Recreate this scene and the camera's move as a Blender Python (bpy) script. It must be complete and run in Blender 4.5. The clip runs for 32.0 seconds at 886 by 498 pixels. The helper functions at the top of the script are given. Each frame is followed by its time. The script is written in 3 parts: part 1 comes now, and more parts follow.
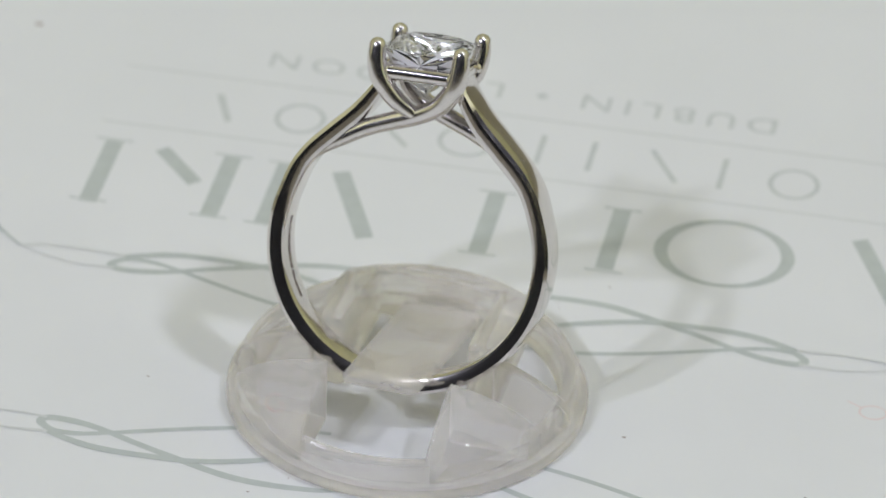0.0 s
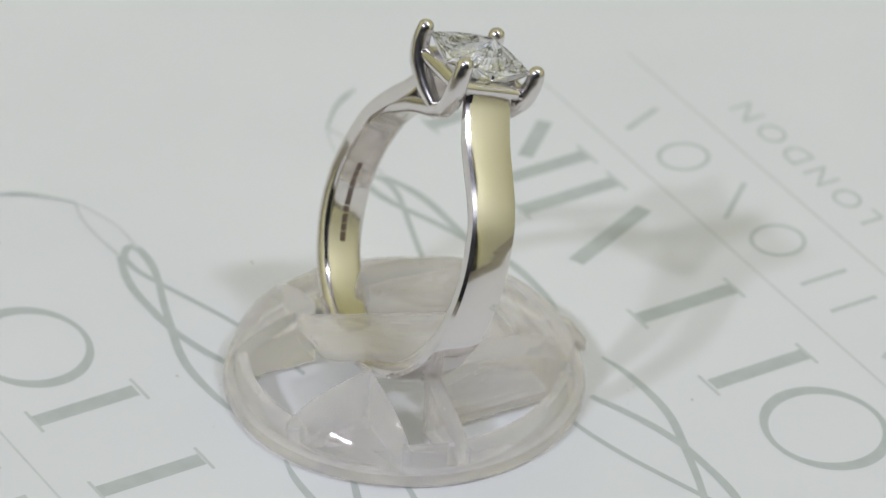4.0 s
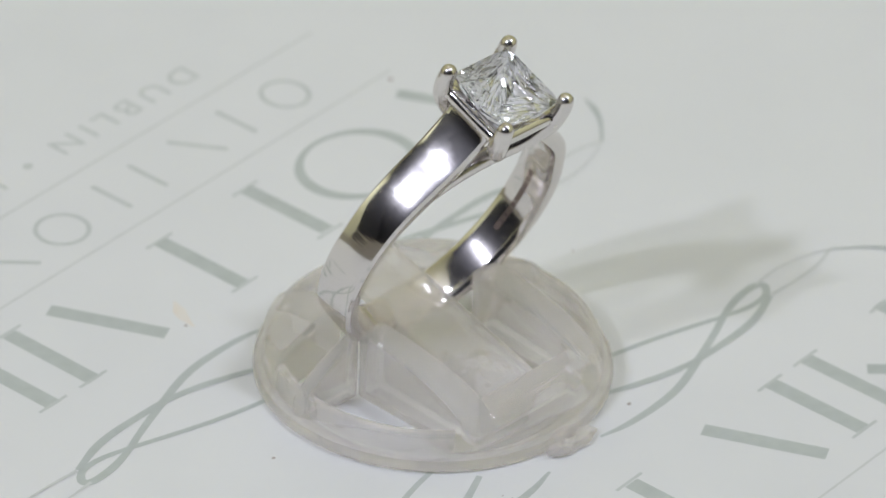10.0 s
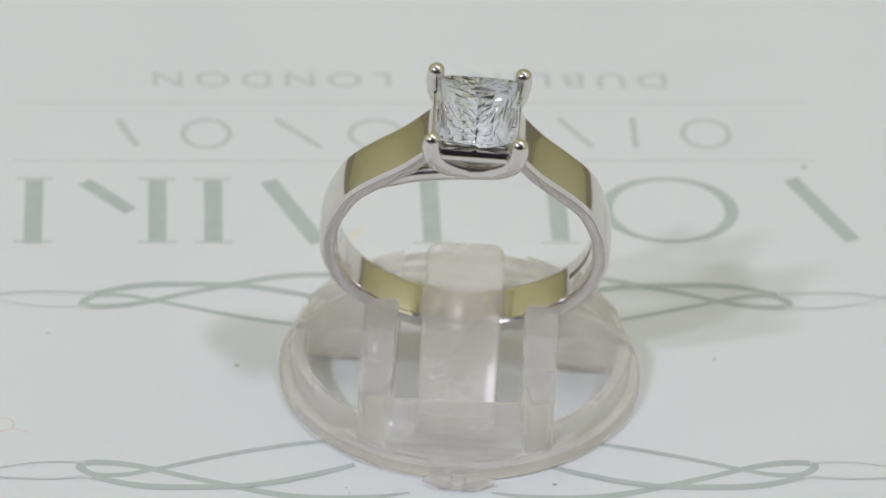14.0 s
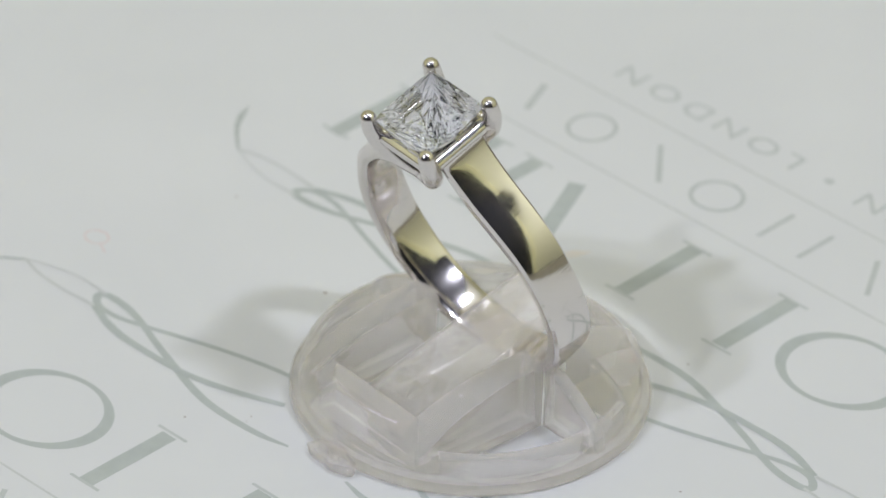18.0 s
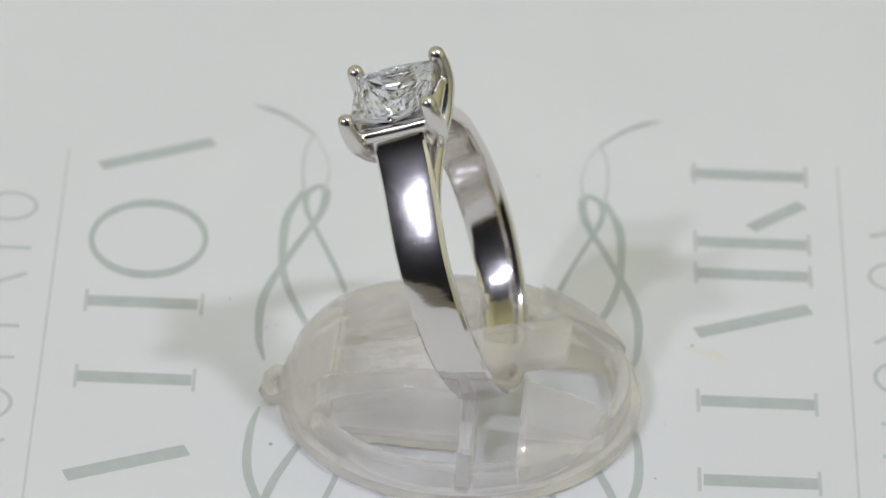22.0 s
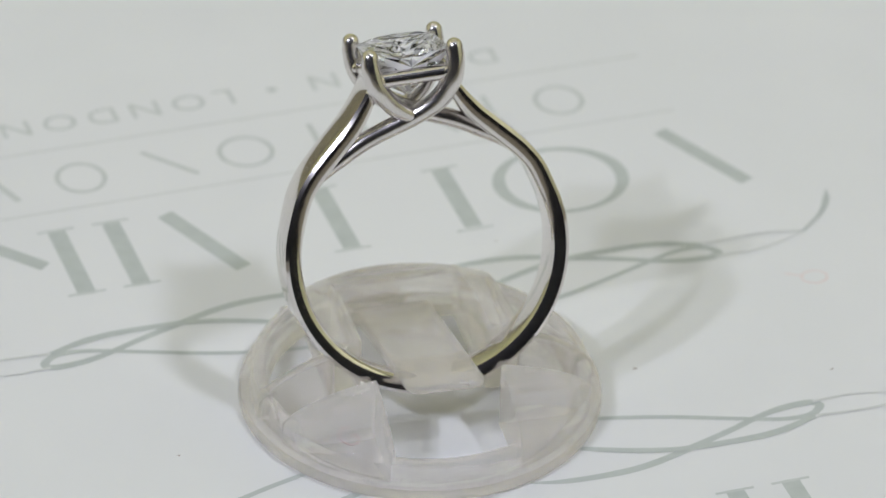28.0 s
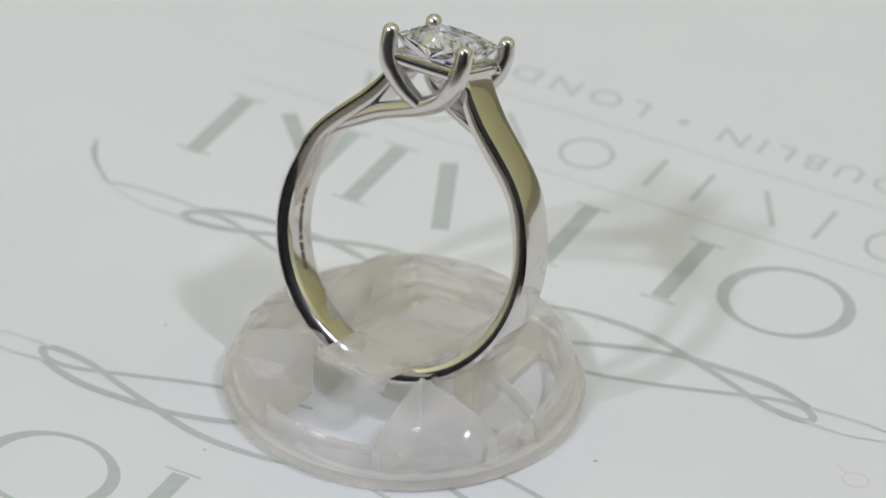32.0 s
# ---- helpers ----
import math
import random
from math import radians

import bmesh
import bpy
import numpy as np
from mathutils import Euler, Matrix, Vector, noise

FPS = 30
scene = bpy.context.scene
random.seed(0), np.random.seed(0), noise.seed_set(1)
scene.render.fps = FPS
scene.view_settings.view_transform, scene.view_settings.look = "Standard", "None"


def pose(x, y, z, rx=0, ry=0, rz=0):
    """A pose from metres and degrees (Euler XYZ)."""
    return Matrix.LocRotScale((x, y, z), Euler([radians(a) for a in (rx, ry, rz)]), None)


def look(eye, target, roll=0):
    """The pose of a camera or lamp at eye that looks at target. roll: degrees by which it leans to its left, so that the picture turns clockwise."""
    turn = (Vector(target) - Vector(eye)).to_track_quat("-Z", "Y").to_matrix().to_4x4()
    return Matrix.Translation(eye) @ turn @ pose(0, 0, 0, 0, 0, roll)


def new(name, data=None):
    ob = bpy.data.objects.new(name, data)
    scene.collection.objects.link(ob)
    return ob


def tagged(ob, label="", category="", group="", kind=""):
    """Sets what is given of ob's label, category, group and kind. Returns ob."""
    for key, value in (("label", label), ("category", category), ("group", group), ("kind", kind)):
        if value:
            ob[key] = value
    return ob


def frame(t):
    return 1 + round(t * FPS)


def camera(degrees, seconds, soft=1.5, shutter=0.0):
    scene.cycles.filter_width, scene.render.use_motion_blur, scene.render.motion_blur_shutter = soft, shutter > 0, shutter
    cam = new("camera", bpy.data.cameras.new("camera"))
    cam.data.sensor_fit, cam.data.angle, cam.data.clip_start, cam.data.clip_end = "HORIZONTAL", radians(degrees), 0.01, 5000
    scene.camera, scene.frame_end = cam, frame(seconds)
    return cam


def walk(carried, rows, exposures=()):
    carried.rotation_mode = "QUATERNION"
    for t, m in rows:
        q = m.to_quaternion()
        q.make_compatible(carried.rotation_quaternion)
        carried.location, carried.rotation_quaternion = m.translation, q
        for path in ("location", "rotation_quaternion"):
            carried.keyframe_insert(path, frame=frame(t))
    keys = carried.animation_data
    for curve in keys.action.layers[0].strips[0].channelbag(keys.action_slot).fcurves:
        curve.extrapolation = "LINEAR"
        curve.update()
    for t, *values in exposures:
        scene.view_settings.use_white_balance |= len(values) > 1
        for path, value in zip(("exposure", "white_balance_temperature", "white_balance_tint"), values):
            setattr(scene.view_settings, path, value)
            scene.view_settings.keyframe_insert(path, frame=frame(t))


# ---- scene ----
MM = 0.001

# ---------- camera and the turning of the table ----------
# half-second steps: turn of the table in degrees, and the spot on the sheet (mm) at which the lens is aimed
TURN = [-2.63, -8.31, -14.43, -20.26, -26.41, -32.26, -38.43, -44.16, -50.17, -56.17, -62.17, -68.18, -74.39, -80.01, -86.1,
    -91.85, -97.86, -103.69, -109.77, -115.39, -121.18, -126.8, -132.95, -138.86, -144.86, -150.57, -157.18, -162.48, -168.72,
    -174.35, -180.17, -185.99, -191.81, -197.63, -203.96, -209.46, -215.46, -221.1, -227.16, -232.98, -239.08, -244.83, -250.77,
    -256.45, -262.51, -268.28, -274.44, -280.13, -286.16, -291.91, -297.69, -303.42, -309.14, -314.86, -320.58, -326.31, -332.24,
    -337.93, -343.84, -349.51, -355.47, -361.19, -367.27, -372.99, -379.1]
AIM_X = [0.2, 0.09, 0.08, 0.14, 0.13, 0.21, 0.23, 0.21, 0.21, 0.2, 0.19, 0.19, 0.28, 0.32, 0.37, 0.33, 0.3, 0.36, 0.34, 0.36,
    0.3, 0.31, 0.22, 0.09, 0, -0.05, 0.19, 0.02, 0.13, -0, -0.02, -0.03, -0.04, -0.05, 0.05, -0.04, -0, -0.01, 0.13, 0.26, 0.22,
    0.25, -0.05, -0.07, -0.06, -0.08, -0.01, 0.14, 0.31, 0.33, 0.15, 0.22, 0.21, 0.2, 0.19, 0.19, 0.16, 0.14, 0.11, 0.17, 0.18,
    0.21, 0.18, 0.16, 0.19]
AIM_Y = [16.19, 16.26, 16.45, 16.47, 16.46, 16.42, 16.28, 16.37, 16.34, 16.32, 16.29, 16.27, 16.2, 16.43, 16.43, 16.31, 16.28,
    16.25, 16.23, 16.16, 16.11, 16.06, 16.11, 16.2, 16.19, 16.25, 16.21, 16.11, 16.2, 15.91, 15.95, 15.98, 16.01, 16.05, 16.27,
    16.38, 16.43, 16.22, 16.23, 16.35, 16.3, 16.25, 16.06, 15.91, 16, 16.05, 16.21, 16.29, 16.36, 16.27, 15.84, 15.54, 15.54,
    15.54, 15.54, 15.54, 15.25, 15.36, 15.35, 15.5, 15.48, 15.51, 15.58, 15.54, 15.56]
EYE = (0, -0.3100, 0.21998)
cam = camera(8.694, 32.0, soft=1.5)
cam.data.dof.use_dof, cam.data.dof.focus_distance, cam.data.dof.aperture_fstop = True, 0.366, 58
walk(cam, [(i * 0.5, look(EYE, (AIM_X[i] * MM, AIM_Y[i] * MM, 0), 2.093)) for i in range(65)], exposures=((0, -0.085), (32, -0.085)))

# ---------- light ----------
world = bpy.data.worlds.new("world")
scene.world = world
world.use_nodes = True
world.node_tree.nodes["Background"].inputs[0].default_value = (0.02, 0.02, 0.02, 1)


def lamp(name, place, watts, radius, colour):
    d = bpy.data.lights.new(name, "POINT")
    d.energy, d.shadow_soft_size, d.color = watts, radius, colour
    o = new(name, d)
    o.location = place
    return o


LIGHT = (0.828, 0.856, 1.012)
# unseen key pair, placed from the shadows and the ring's highlights
lamp("key_lamp", (-0.52, -0.62, 0.79), 10.0, 0.024, LIGHT)
lamp("key_lamp", (-0.62, -0.50, 0.79), 10.4, 0.024, LIGHT)
# unseen fill on the right, for the second shadow
lamp("fill_lamp", (0.50, -0.30, 0.98), 12.9, 0.045, LIGHT)
# unseen overhead source, placed from highlights on the band
lamp("overhead_lamp", (0.08, -0.12, 1.00), 5.1, 0.05, LIGHT)
# added unseen source behind, brightens the cream walls and ceiling
lamp("added_back_lamp", (-0.25, 0.75, 1.10), 1.2, 0.06, LIGHT)


# ---------- materials ----------
def material(name, colour=(0.5, 0.5, 0.5), rough=0.5, metal=0.0, spec=0.5):
    m = bpy.data.materials.new(name)
    m.use_nodes = True
    b = m.node_tree.nodes["Principled BSDF"]
    b.inputs["Base Color"].default_value = (*colour, 1)
    b.inputs["Roughness"].default_value = rough
    b.inputs["Metallic"].default_value = metal
    b.inputs["Specular IOR Level"].default_value = spec
    return m, m.node_tree, b


def node(nt, kind, **inputs):
    n = nt.nodes.new(kind)
    for k, val in inputs.items():
        n.inputs[k.replace("_", " ")].default_value = val
    return n


def grain(nt, scale, detail=4.0):
    """A noise in object space; returns its value socket."""
    co = nt.nodes.new("ShaderNodeTexCoord")
    n = node(nt, "ShaderNodeTexNoise", Scale=scale, Detail=detail, Roughness=0.6)
    nt.links.new(co.outputs["Object"], n.inputs["Vector"])
    return n.outputs["Fac"]


def spread(nt, fac, low, high, lo_at=0.3, hi_at=0.7):
    """Maps a value to a range of numbers or of colours."""
    if isinstance(low, tuple):
        r = nt.nodes.new("ShaderNodeValToRGB")
        r.color_ramp.elements[0].position, r.color_ramp.elements[1].position = lo_at, hi_at
        r.color_ramp.elements[0].color, r.color_ramp.elements[1].color = (*low, 1), (*high, 1)
        nt.links.new(fac, r.inputs["Fac"])
        return r.outputs["Color"]
    r = nt.nodes.new("ShaderNodeMapRange")
    r.inputs["From Min"].default_value, r.inputs["From Max"].default_value = lo_at, hi_at
    r.inputs["To Min"].default_value, r.inputs["To Max"].default_value = low, high
    nt.links.new(fac, r.inputs["Value"])
    return r.outputs["Result"]


def bump(nt, b, fac, strength, distance):
    n = nt.nodes.new("ShaderNodeBump")
    n.inputs["Strength"].default_value, n.inputs["Distance"].default_value = strength, distance
    nt.links.new(fac, n.inputs["Height"])
    nt.links.new(n.outputs["Normal"], b.inputs["Normal"])


def make_paper():
    m, nt, b = material("coated_paper", rough=0.42, spec=0.2)
    nt.links.new(spread(nt, grain(nt, 45, 3), (0.725, 0.738, 0.735), (0.755, 0.766, 0.763)), b.inputs["Base Color"])
    bump(nt, b, grain(nt, 2500, 3), 0.08, 0.00005)
    return m


def make_ink(name, low, high):
    m, nt, b = material(name, rough=0.5, spec=0.3)
    nt.links.new(spread(nt, grain(nt, 700, 4), low, high), b.inputs["Base Color"])
    return m


def make_gold(name, fine_low, fine_high, worn_low, worn_high):
    m, nt, b = material(name, (0.75, 0.715, 0.695), 0.05, 1.0)
    nt.links.new(spread(nt, grain(nt, 900, 5), fine_low, fine_high), b.inputs["Roughness"])
    co = nt.nodes.new("ShaderNodeTexCoord")
    turn = nt.nodes.new("ShaderNodeMapping")
    turn.inputs["Rotation"].default_value, turn.inputs["Scale"].default_value = (0.4, 0.9, 0.5), (1.0, 0.06, 1.0)
    line = node(nt, "ShaderNodeTexNoise", Scale=5000, Detail=3.0)
    nt.links.new(co.outputs["Object"], turn.inputs["Vector"])
    nt.links.new(turn.outputs["Vector"], line.inputs["Vector"])
    fine = nt.nodes.new("ShaderNodeBump")
    fine.inputs["Strength"].default_value, fine.inputs["Distance"].default_value = 0.05, 0.00005
    nt.links.new(line.outputs["Fac"], fine.inputs["Height"])
    wide = nt.nodes.new("ShaderNodeBump")
    wide.inputs["Strength"].default_value, wide.inputs["Distance"].default_value = 0.07, 0.0002
    nt.links.new(grain(nt, 350, 2), wide.inputs["Height"])
    nt.links.new(fine.outputs["Normal"], wide.inputs["Normal"])
    nt.links.new(wide.outputs["Normal"], b.inputs["Normal"])
    # a worn, softer sheen under the polish
    worn = node(nt, "ShaderNodeBsdfPrincipled", Base_Color=(0.75, 0.715, 0.695, 1), Roughness=0.23, Metallic=1.0)
    nt.links.new(wide.outputs["Normal"], worn.inputs["Normal"])
    both = nt.nodes.new("ShaderNodeMixShader")
    nt.links.new(spread(nt, grain(nt, 500, 4), worn_low, worn_high), both.inputs[0])
    nt.links.new(b.outputs[0], both.inputs[1])
    nt.links.new(worn.outputs[0], both.inputs[2])
    nt.links.new(both.outputs[0], nt.nodes["Material Output"].inputs["Surface"])
    return m


def make_crown():
    """The upper facets of the stone: clear, bending the light, with a sharp gloss."""
    m = bpy.data.materials.new("diamond_crown")
    m.use_nodes = True
    nt = m.node_tree
    nt.nodes.remove(nt.nodes["Principled BSDF"])
    clear = nt.nodes.new("ShaderNodeBsdfTransparent")
    bent = node(nt, "ShaderNodeBsdfRefraction", IOR=1.45, Roughness=0.0)
    whole = nt.nodes.new("ShaderNodeMixShader")
    whole.inputs[0].default_value = 0.62
    nt.links.new(clear.outputs[0], whole.inputs[1])
    nt.links.new(bent.outputs[0], whole.inputs[2])
    g = node(nt, "ShaderNodeBsdfGlossy", Roughness=0.03)
    skin = nt.nodes.new("ShaderNodeMixShader")
    skin.inputs[0].default_value = 0.06
    nt.links.new(whole.outputs[0], skin.inputs[1])
    nt.links.new(g.outputs[0], skin.inputs[2])
    nt.links.new(skin.outputs[0], nt.nodes["Material Output"].inputs["Surface"])
    return m


def make_pavilion():
    """The lower facets: random gloss, mirror or white, sparkle painted into the colour."""
    m, nt, b = material("diamond_painted_sparkle", (0.93, 0.94, 0.93), 0.2, 0.75)
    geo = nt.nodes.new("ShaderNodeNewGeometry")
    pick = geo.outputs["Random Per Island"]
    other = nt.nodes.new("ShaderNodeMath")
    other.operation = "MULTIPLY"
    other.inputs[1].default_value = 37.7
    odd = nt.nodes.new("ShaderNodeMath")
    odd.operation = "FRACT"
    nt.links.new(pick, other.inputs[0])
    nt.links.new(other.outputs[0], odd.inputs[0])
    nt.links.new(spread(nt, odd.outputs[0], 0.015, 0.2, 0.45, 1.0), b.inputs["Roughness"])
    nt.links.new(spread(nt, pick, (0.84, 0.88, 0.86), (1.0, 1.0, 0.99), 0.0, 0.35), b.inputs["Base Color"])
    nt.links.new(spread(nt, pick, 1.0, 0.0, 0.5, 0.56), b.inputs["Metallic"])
    return m


def make_acrylic(name, clear, rough, cloud, gloss, wavy=0.6, skin_low=0.05, skin_high=0.18):
    """Moulded plastic: clear body, refracting surface, glossy skin and a little milkiness."""
    m = bpy.data.materials.new(name)
    m.use_nodes = True
    nt = m.node_tree
    nt.nodes.remove(nt.nodes["Principled BSDF"])
    t = nt.nodes.new("ShaderNodeBsdfTransparent")
    t.inputs["Color"].default_value = (1.0, 0.99, 0.98, 1)
    g = node(nt, "ShaderNodeBsdfGlass", IOR=1.45, Roughness=rough)
    g.inputs["Color"].default_value = (1.0, 0.99, 0.975, 1)
    d = nt.nodes.new("ShaderNodeBsdfDiffuse")
    d.inputs["Color"].default_value = (1.0, 0.97, 0.945, 1)
    glow = nt.nodes.new("ShaderNodeBsdfTranslucent")
    glow.inputs["Color"].default_value = (1.0, 0.97, 0.945, 1)
    body = nt.nodes.new("ShaderNodeMixShader")
    body.inputs[0].default_value = 0.2
    nt.links.new(d.outputs[0], body.inputs[1])
    nt.links.new(glow.outputs[0], body.inputs[2])
    shine = node(nt, "ShaderNodeBsdfGlossy", Roughness=gloss)
    mix, milk, skin = (nt.nodes.new("ShaderNodeMixShader") for k in range(3))
    mix.inputs[0].default_value = 1 - clear
    nt.links.new(t.outputs[0], mix.inputs[1])
    nt.links.new(g.outputs[0], mix.inputs[2])
    nt.links.new(spread(nt, grain(nt, 260, 4), cloud * 0.9, cloud * 1.1), milk.inputs[0])
    nt.links.new(mix.outputs[0], milk.inputs[1])
    nt.links.new(body.outputs[0], milk.inputs[2])
    b = nt.nodes.new("ShaderNodeBump")
    b.inputs["Strength"].default_value, b.inputs["Distance"].default_value = wavy, 0.0003
    nt.links.new(grain(nt, 320, 2), b.inputs["Height"])
    f = nt.nodes.new("ShaderNodeLayerWeight")
    f.inputs["Blend"].default_value = 0.35
    for n in (g, shine, f):
        nt.links.new(b.outputs["Normal"], n.inputs["Normal"])
    nt.links.new(spread(nt, f.outputs["Facing"], skin_low, skin_high, 0.25, 1.0), skin.inputs[0])
    nt.links.new(milk.outputs[0], skin.inputs[1])
    nt.links.new(shine.outputs[0], skin.inputs[2])
    nt.links.new(skin.outputs[0], nt.nodes["Material Output"].inputs["Surface"])
    return m


def make_plaster(name, low, high, rough=0.8):
    m, nt, b = material(name, rough=rough, spec=0.2)
    nt.links.new(spread(nt, grain(nt, 3, 5), low, high), b.inputs["Base Color"])
    bump(nt, b, grain(nt, 60, 4), 0.2, 0.002)
    return m


PAPER = make_paper()
INK = make_ink("grey_green_ink", (0.465, 0.505, 0.48), (0.52, 0.56, 0.535))
THIN = make_ink("thin_letter_ink", (0.53, 0.565, 0.54), (0.58, 0.61, 0.59))
PALE = make_ink("pale_line_ink", (0.59, 0.61, 0.59), (0.64, 0.66, 0.64))
GOLD = make_gold("polished_white_gold", 0.04, 0.12, 0.08, 0.24)
SATIN = make_gold("satin_white_gold", 0.16, 0.28, 0.2, 0.5)
CROWN, PAVILION = make_crown(), make_pavilion()
ACRYLIC = make_acrylic("clear_acrylic", 0.42, 0.0, 0.19, 0.04, 0.3, 0.01, 0.05)
FROSTED = make_acrylic("frosted_acrylic", 0.6, 0.10, 0.24, 0.14, 0.1, 0.02, 0.08)
MARK = material("hallmark_shadowed_metal", (0.22, 0.17, 0.15), 0.35, 0.8)[0]
# near-black for unseen surroundings, stands in for the darkness the ring mirrors
WALL = make_plaster("dark_surround_paint", (0.008, 0.008, 0.010), (0.014, 0.014, 0.016))
CEIL = make_plaster("cream_ceiling_paint", (0.82, 0.80, 0.58), (0.86, 0.84, 0.63))
CREAM = make_plaster("cream_wall_paint", (0.84, 0.82, 0.51), (0.88, 0.86, 0.56))
TABLE = make_plaster("brown_table_laminate", (0.17, 0.15, 0.10), (0.24, 0.21, 0.15), 0.45)
FIBRE = material("red_fibre", (0.55, 0.33, 0.32), 0.8)[0]
LINT = material("pale_lint", (0.8, 0.8, 0.8), 0.7)[0]
DUST = material("dark_dust", (0.42, 0.38, 0.35), 0.9)[0]
PINK = make_ink("faint_pink_ink", (0.74, 0.60, 0.58), (0.76, 0.69, 0.67))
STAIN = make_ink("faint_orange_stain", (0.76, 0.71, 0.63), (0.76, 0.74, 0.70))


# ---------- mesh helpers ----------
def mesh_of(name, bm, mat, smooth=35):
    if smooth is not None:
        bmesh.ops.recalc_face_normals(bm, faces=bm.faces[:])
    me = bpy.data.meshes.new(name)
    bm.to_mesh(me)
    bm.free()
    me.materials.append(mat)
    if smooth:
        for f in me.polygons:
            f.use_smooth = True
        me.set_sharp_from_angle(angle=radians(smooth))
    return me


def part(name, bm, mat, parent, label="", smooth=35):
    ob = new(name, mesh_of(name, bm, mat, smooth))
    ob.parent = parent
    return tagged(ob, label)


def box(x0, x1, y0, y1, z0, z1, bevel=0.0):
    """A box in mm, with rounded edges."""
    bm = bmesh.new()
    bmesh.ops.create_cube(bm, size=1)
    for q in bm.verts:
        q.co = Vector(((x0 + x1) / 2 + q.co.x * (x1 - x0), (y0 + y1) / 2 + q.co.y * (y1 - y0), (z0 + z1) / 2 + q.co.z * (z1 - z0))) * MM
    if bevel:
        bmesh.ops.bevel(bm, geom=bm.edges[:], offset=bevel * MM, segments=3, affect="EDGES", profile=0.5)
    return bm


def lathe(profile, segments=96, closed=True):
    """A profile of (r, z) in mm turned about z; r = 0 gives a pole."""
    bm = bmesh.new()
    rings = []
    for r, z in profile:
        if r == 0:
            rings.append([bm.verts.new((0, 0, z * MM))])
        else:
            rings.append([bm.verts.new((r * math.cos(a) * MM, r * math.sin(a) * MM, z * MM)) for a in (2 * math.pi * k / segments for k in range(segments))])
    pairs = list(zip(rings, rings[1:])) + ([(rings[-1], rings[0])] if closed and len(rings[0]) > 1 and len(rings[-1]) > 1 else [])
    for a, b in pairs:
        for k in range(segments):
            j = (k + 1) % segments
            if len(a) == 1 and len(b) > 1:
                bm.faces.new((a[0], b[k], b[j]))
            elif len(b) == 1 and len(a) > 1:
                bm.faces.new((a[k], a[j], b[0]))
            elif len(a) > 1:
                bm.faces.new((a[k], a[j], b[j], b[k]))
    return bm


def smooth_path(points, steps):
    """A Catmull-Rom line through points."""
    p = [Vector(q) for q in points]
    p = [2 * p[0] - p[1]] + p + [2 * p[-1] - p[-2]]
    out = []
    for i in range(1, len(p) - 2):
        for k in range(steps):
            t = k / steps
            a, b, c, d = p[i - 1:i + 3]
            out.append(0.5 * (2 * b + (c - a) * t + (2 * a - 5 * b + 4 * c - d) * t * t + (3 * b - a - 3 * c + d) * t ** 3))
    return out + [p[-2]]


def tube(points, radii, sides=14, steps=6, round_ends=(True, True)):
    """A round bar in mm along a smooth line, with rounded ends; radii at the given points."""
    line = smooth_path(points, steps)
    n = len(line)
    rad = np.interp(np.linspace(0, len(points) - 1, n), range(len(points)), radii)
    bm = bmesh.new()
    rings = []
    side = None
    stations = []
    for i, c in enumerate(line):
        d = (line[min(i + 1, n - 1)] - line[max(i - 1, 0)]).normalized()
        if i == 0 and round_ends[0]:
            stations += [(c - d * rad[0] * math.sin(a), d, rad[0] * math.cos(a)) for a in (1.45, 1.1, 0.75, 0.38)]
        stations.append((c, d, rad[i]))
        if i == n - 1 and round_ends[1]:
            stations += [(c + d * rad[-1] * math.sin(a), d, rad[-1] * math.cos(a)) for a in (0.38, 0.75, 1.1, 1.45)]
    for c, d, r in stations:
        side = d.orthogonal().normalized() if side is None else (side - d * side.dot(d)).normalized()
        up = d.cross(side)
        rings.append([bm.verts.new((c + (side * math.cos(a) + up * math.sin(a)) * r) * MM) for a in (2 * math.pi * k / sides for k in range(sides))])
    for a, b in zip(rings, rings[1:]):
        for k in range(sides):
            j = (k + 1) % sides
            bm.faces.new((a[k], a[j], b[j], b[k]))
    bm.faces.new(rings[0][::-1])
    bm.faces.new(rings[-1])
    return bm


def prism(outline, axis, lo, hi, bevel=0.0):
    """A closed outline of (a, z) in mm, pushed along x ('x': a is y) or along y ('y': a is x)."""
    bm = bmesh.new()
    place = (lambda a, z, k: (k, a, z)) if axis == "x" else (lambda a, z, k: (a, k, z))
    ends = [[bm.verts.new(Vector(place(a, z, k)) * MM) for a, z in outline] for k in (lo, hi)]
    bm.faces.new(ends[0])
    bm.faces.new(ends[1][::-1])
    n = len(outline)
    for i in range(n):
        j = (i + 1) % n
        bm.faces.new((ends[0][i], ends[1][i], ends[1][j], ends[0][j]))
    if bevel:
        bmesh.ops.recalc_face_normals(bm, faces=bm.faces[:])
        hard = [e for e in bm.edges if e.calc_face_angle(0) > 0.55]
        bmesh.ops.bevel(bm, geom=hard, offset=bevel * MM, segments=3, affect="EDGES", profile=0.5)
    return bm


# ---------- unseen room round the table, shaped for reflections in the ring ---
def slab(name, size, place, mat, kind="structure"):
    bm = bmesh.new()
    bmesh.ops.create_cube(bm, size=1)
    for q in bm.verts:
        q.co = Vector((q.co.x * size[0], q.co.y * size[1], q.co.z * size[2]))
    ob = new(name, mesh_of(name, bm, mat, 0))
    ob.location = place
    return tagged(ob, kind=kind)


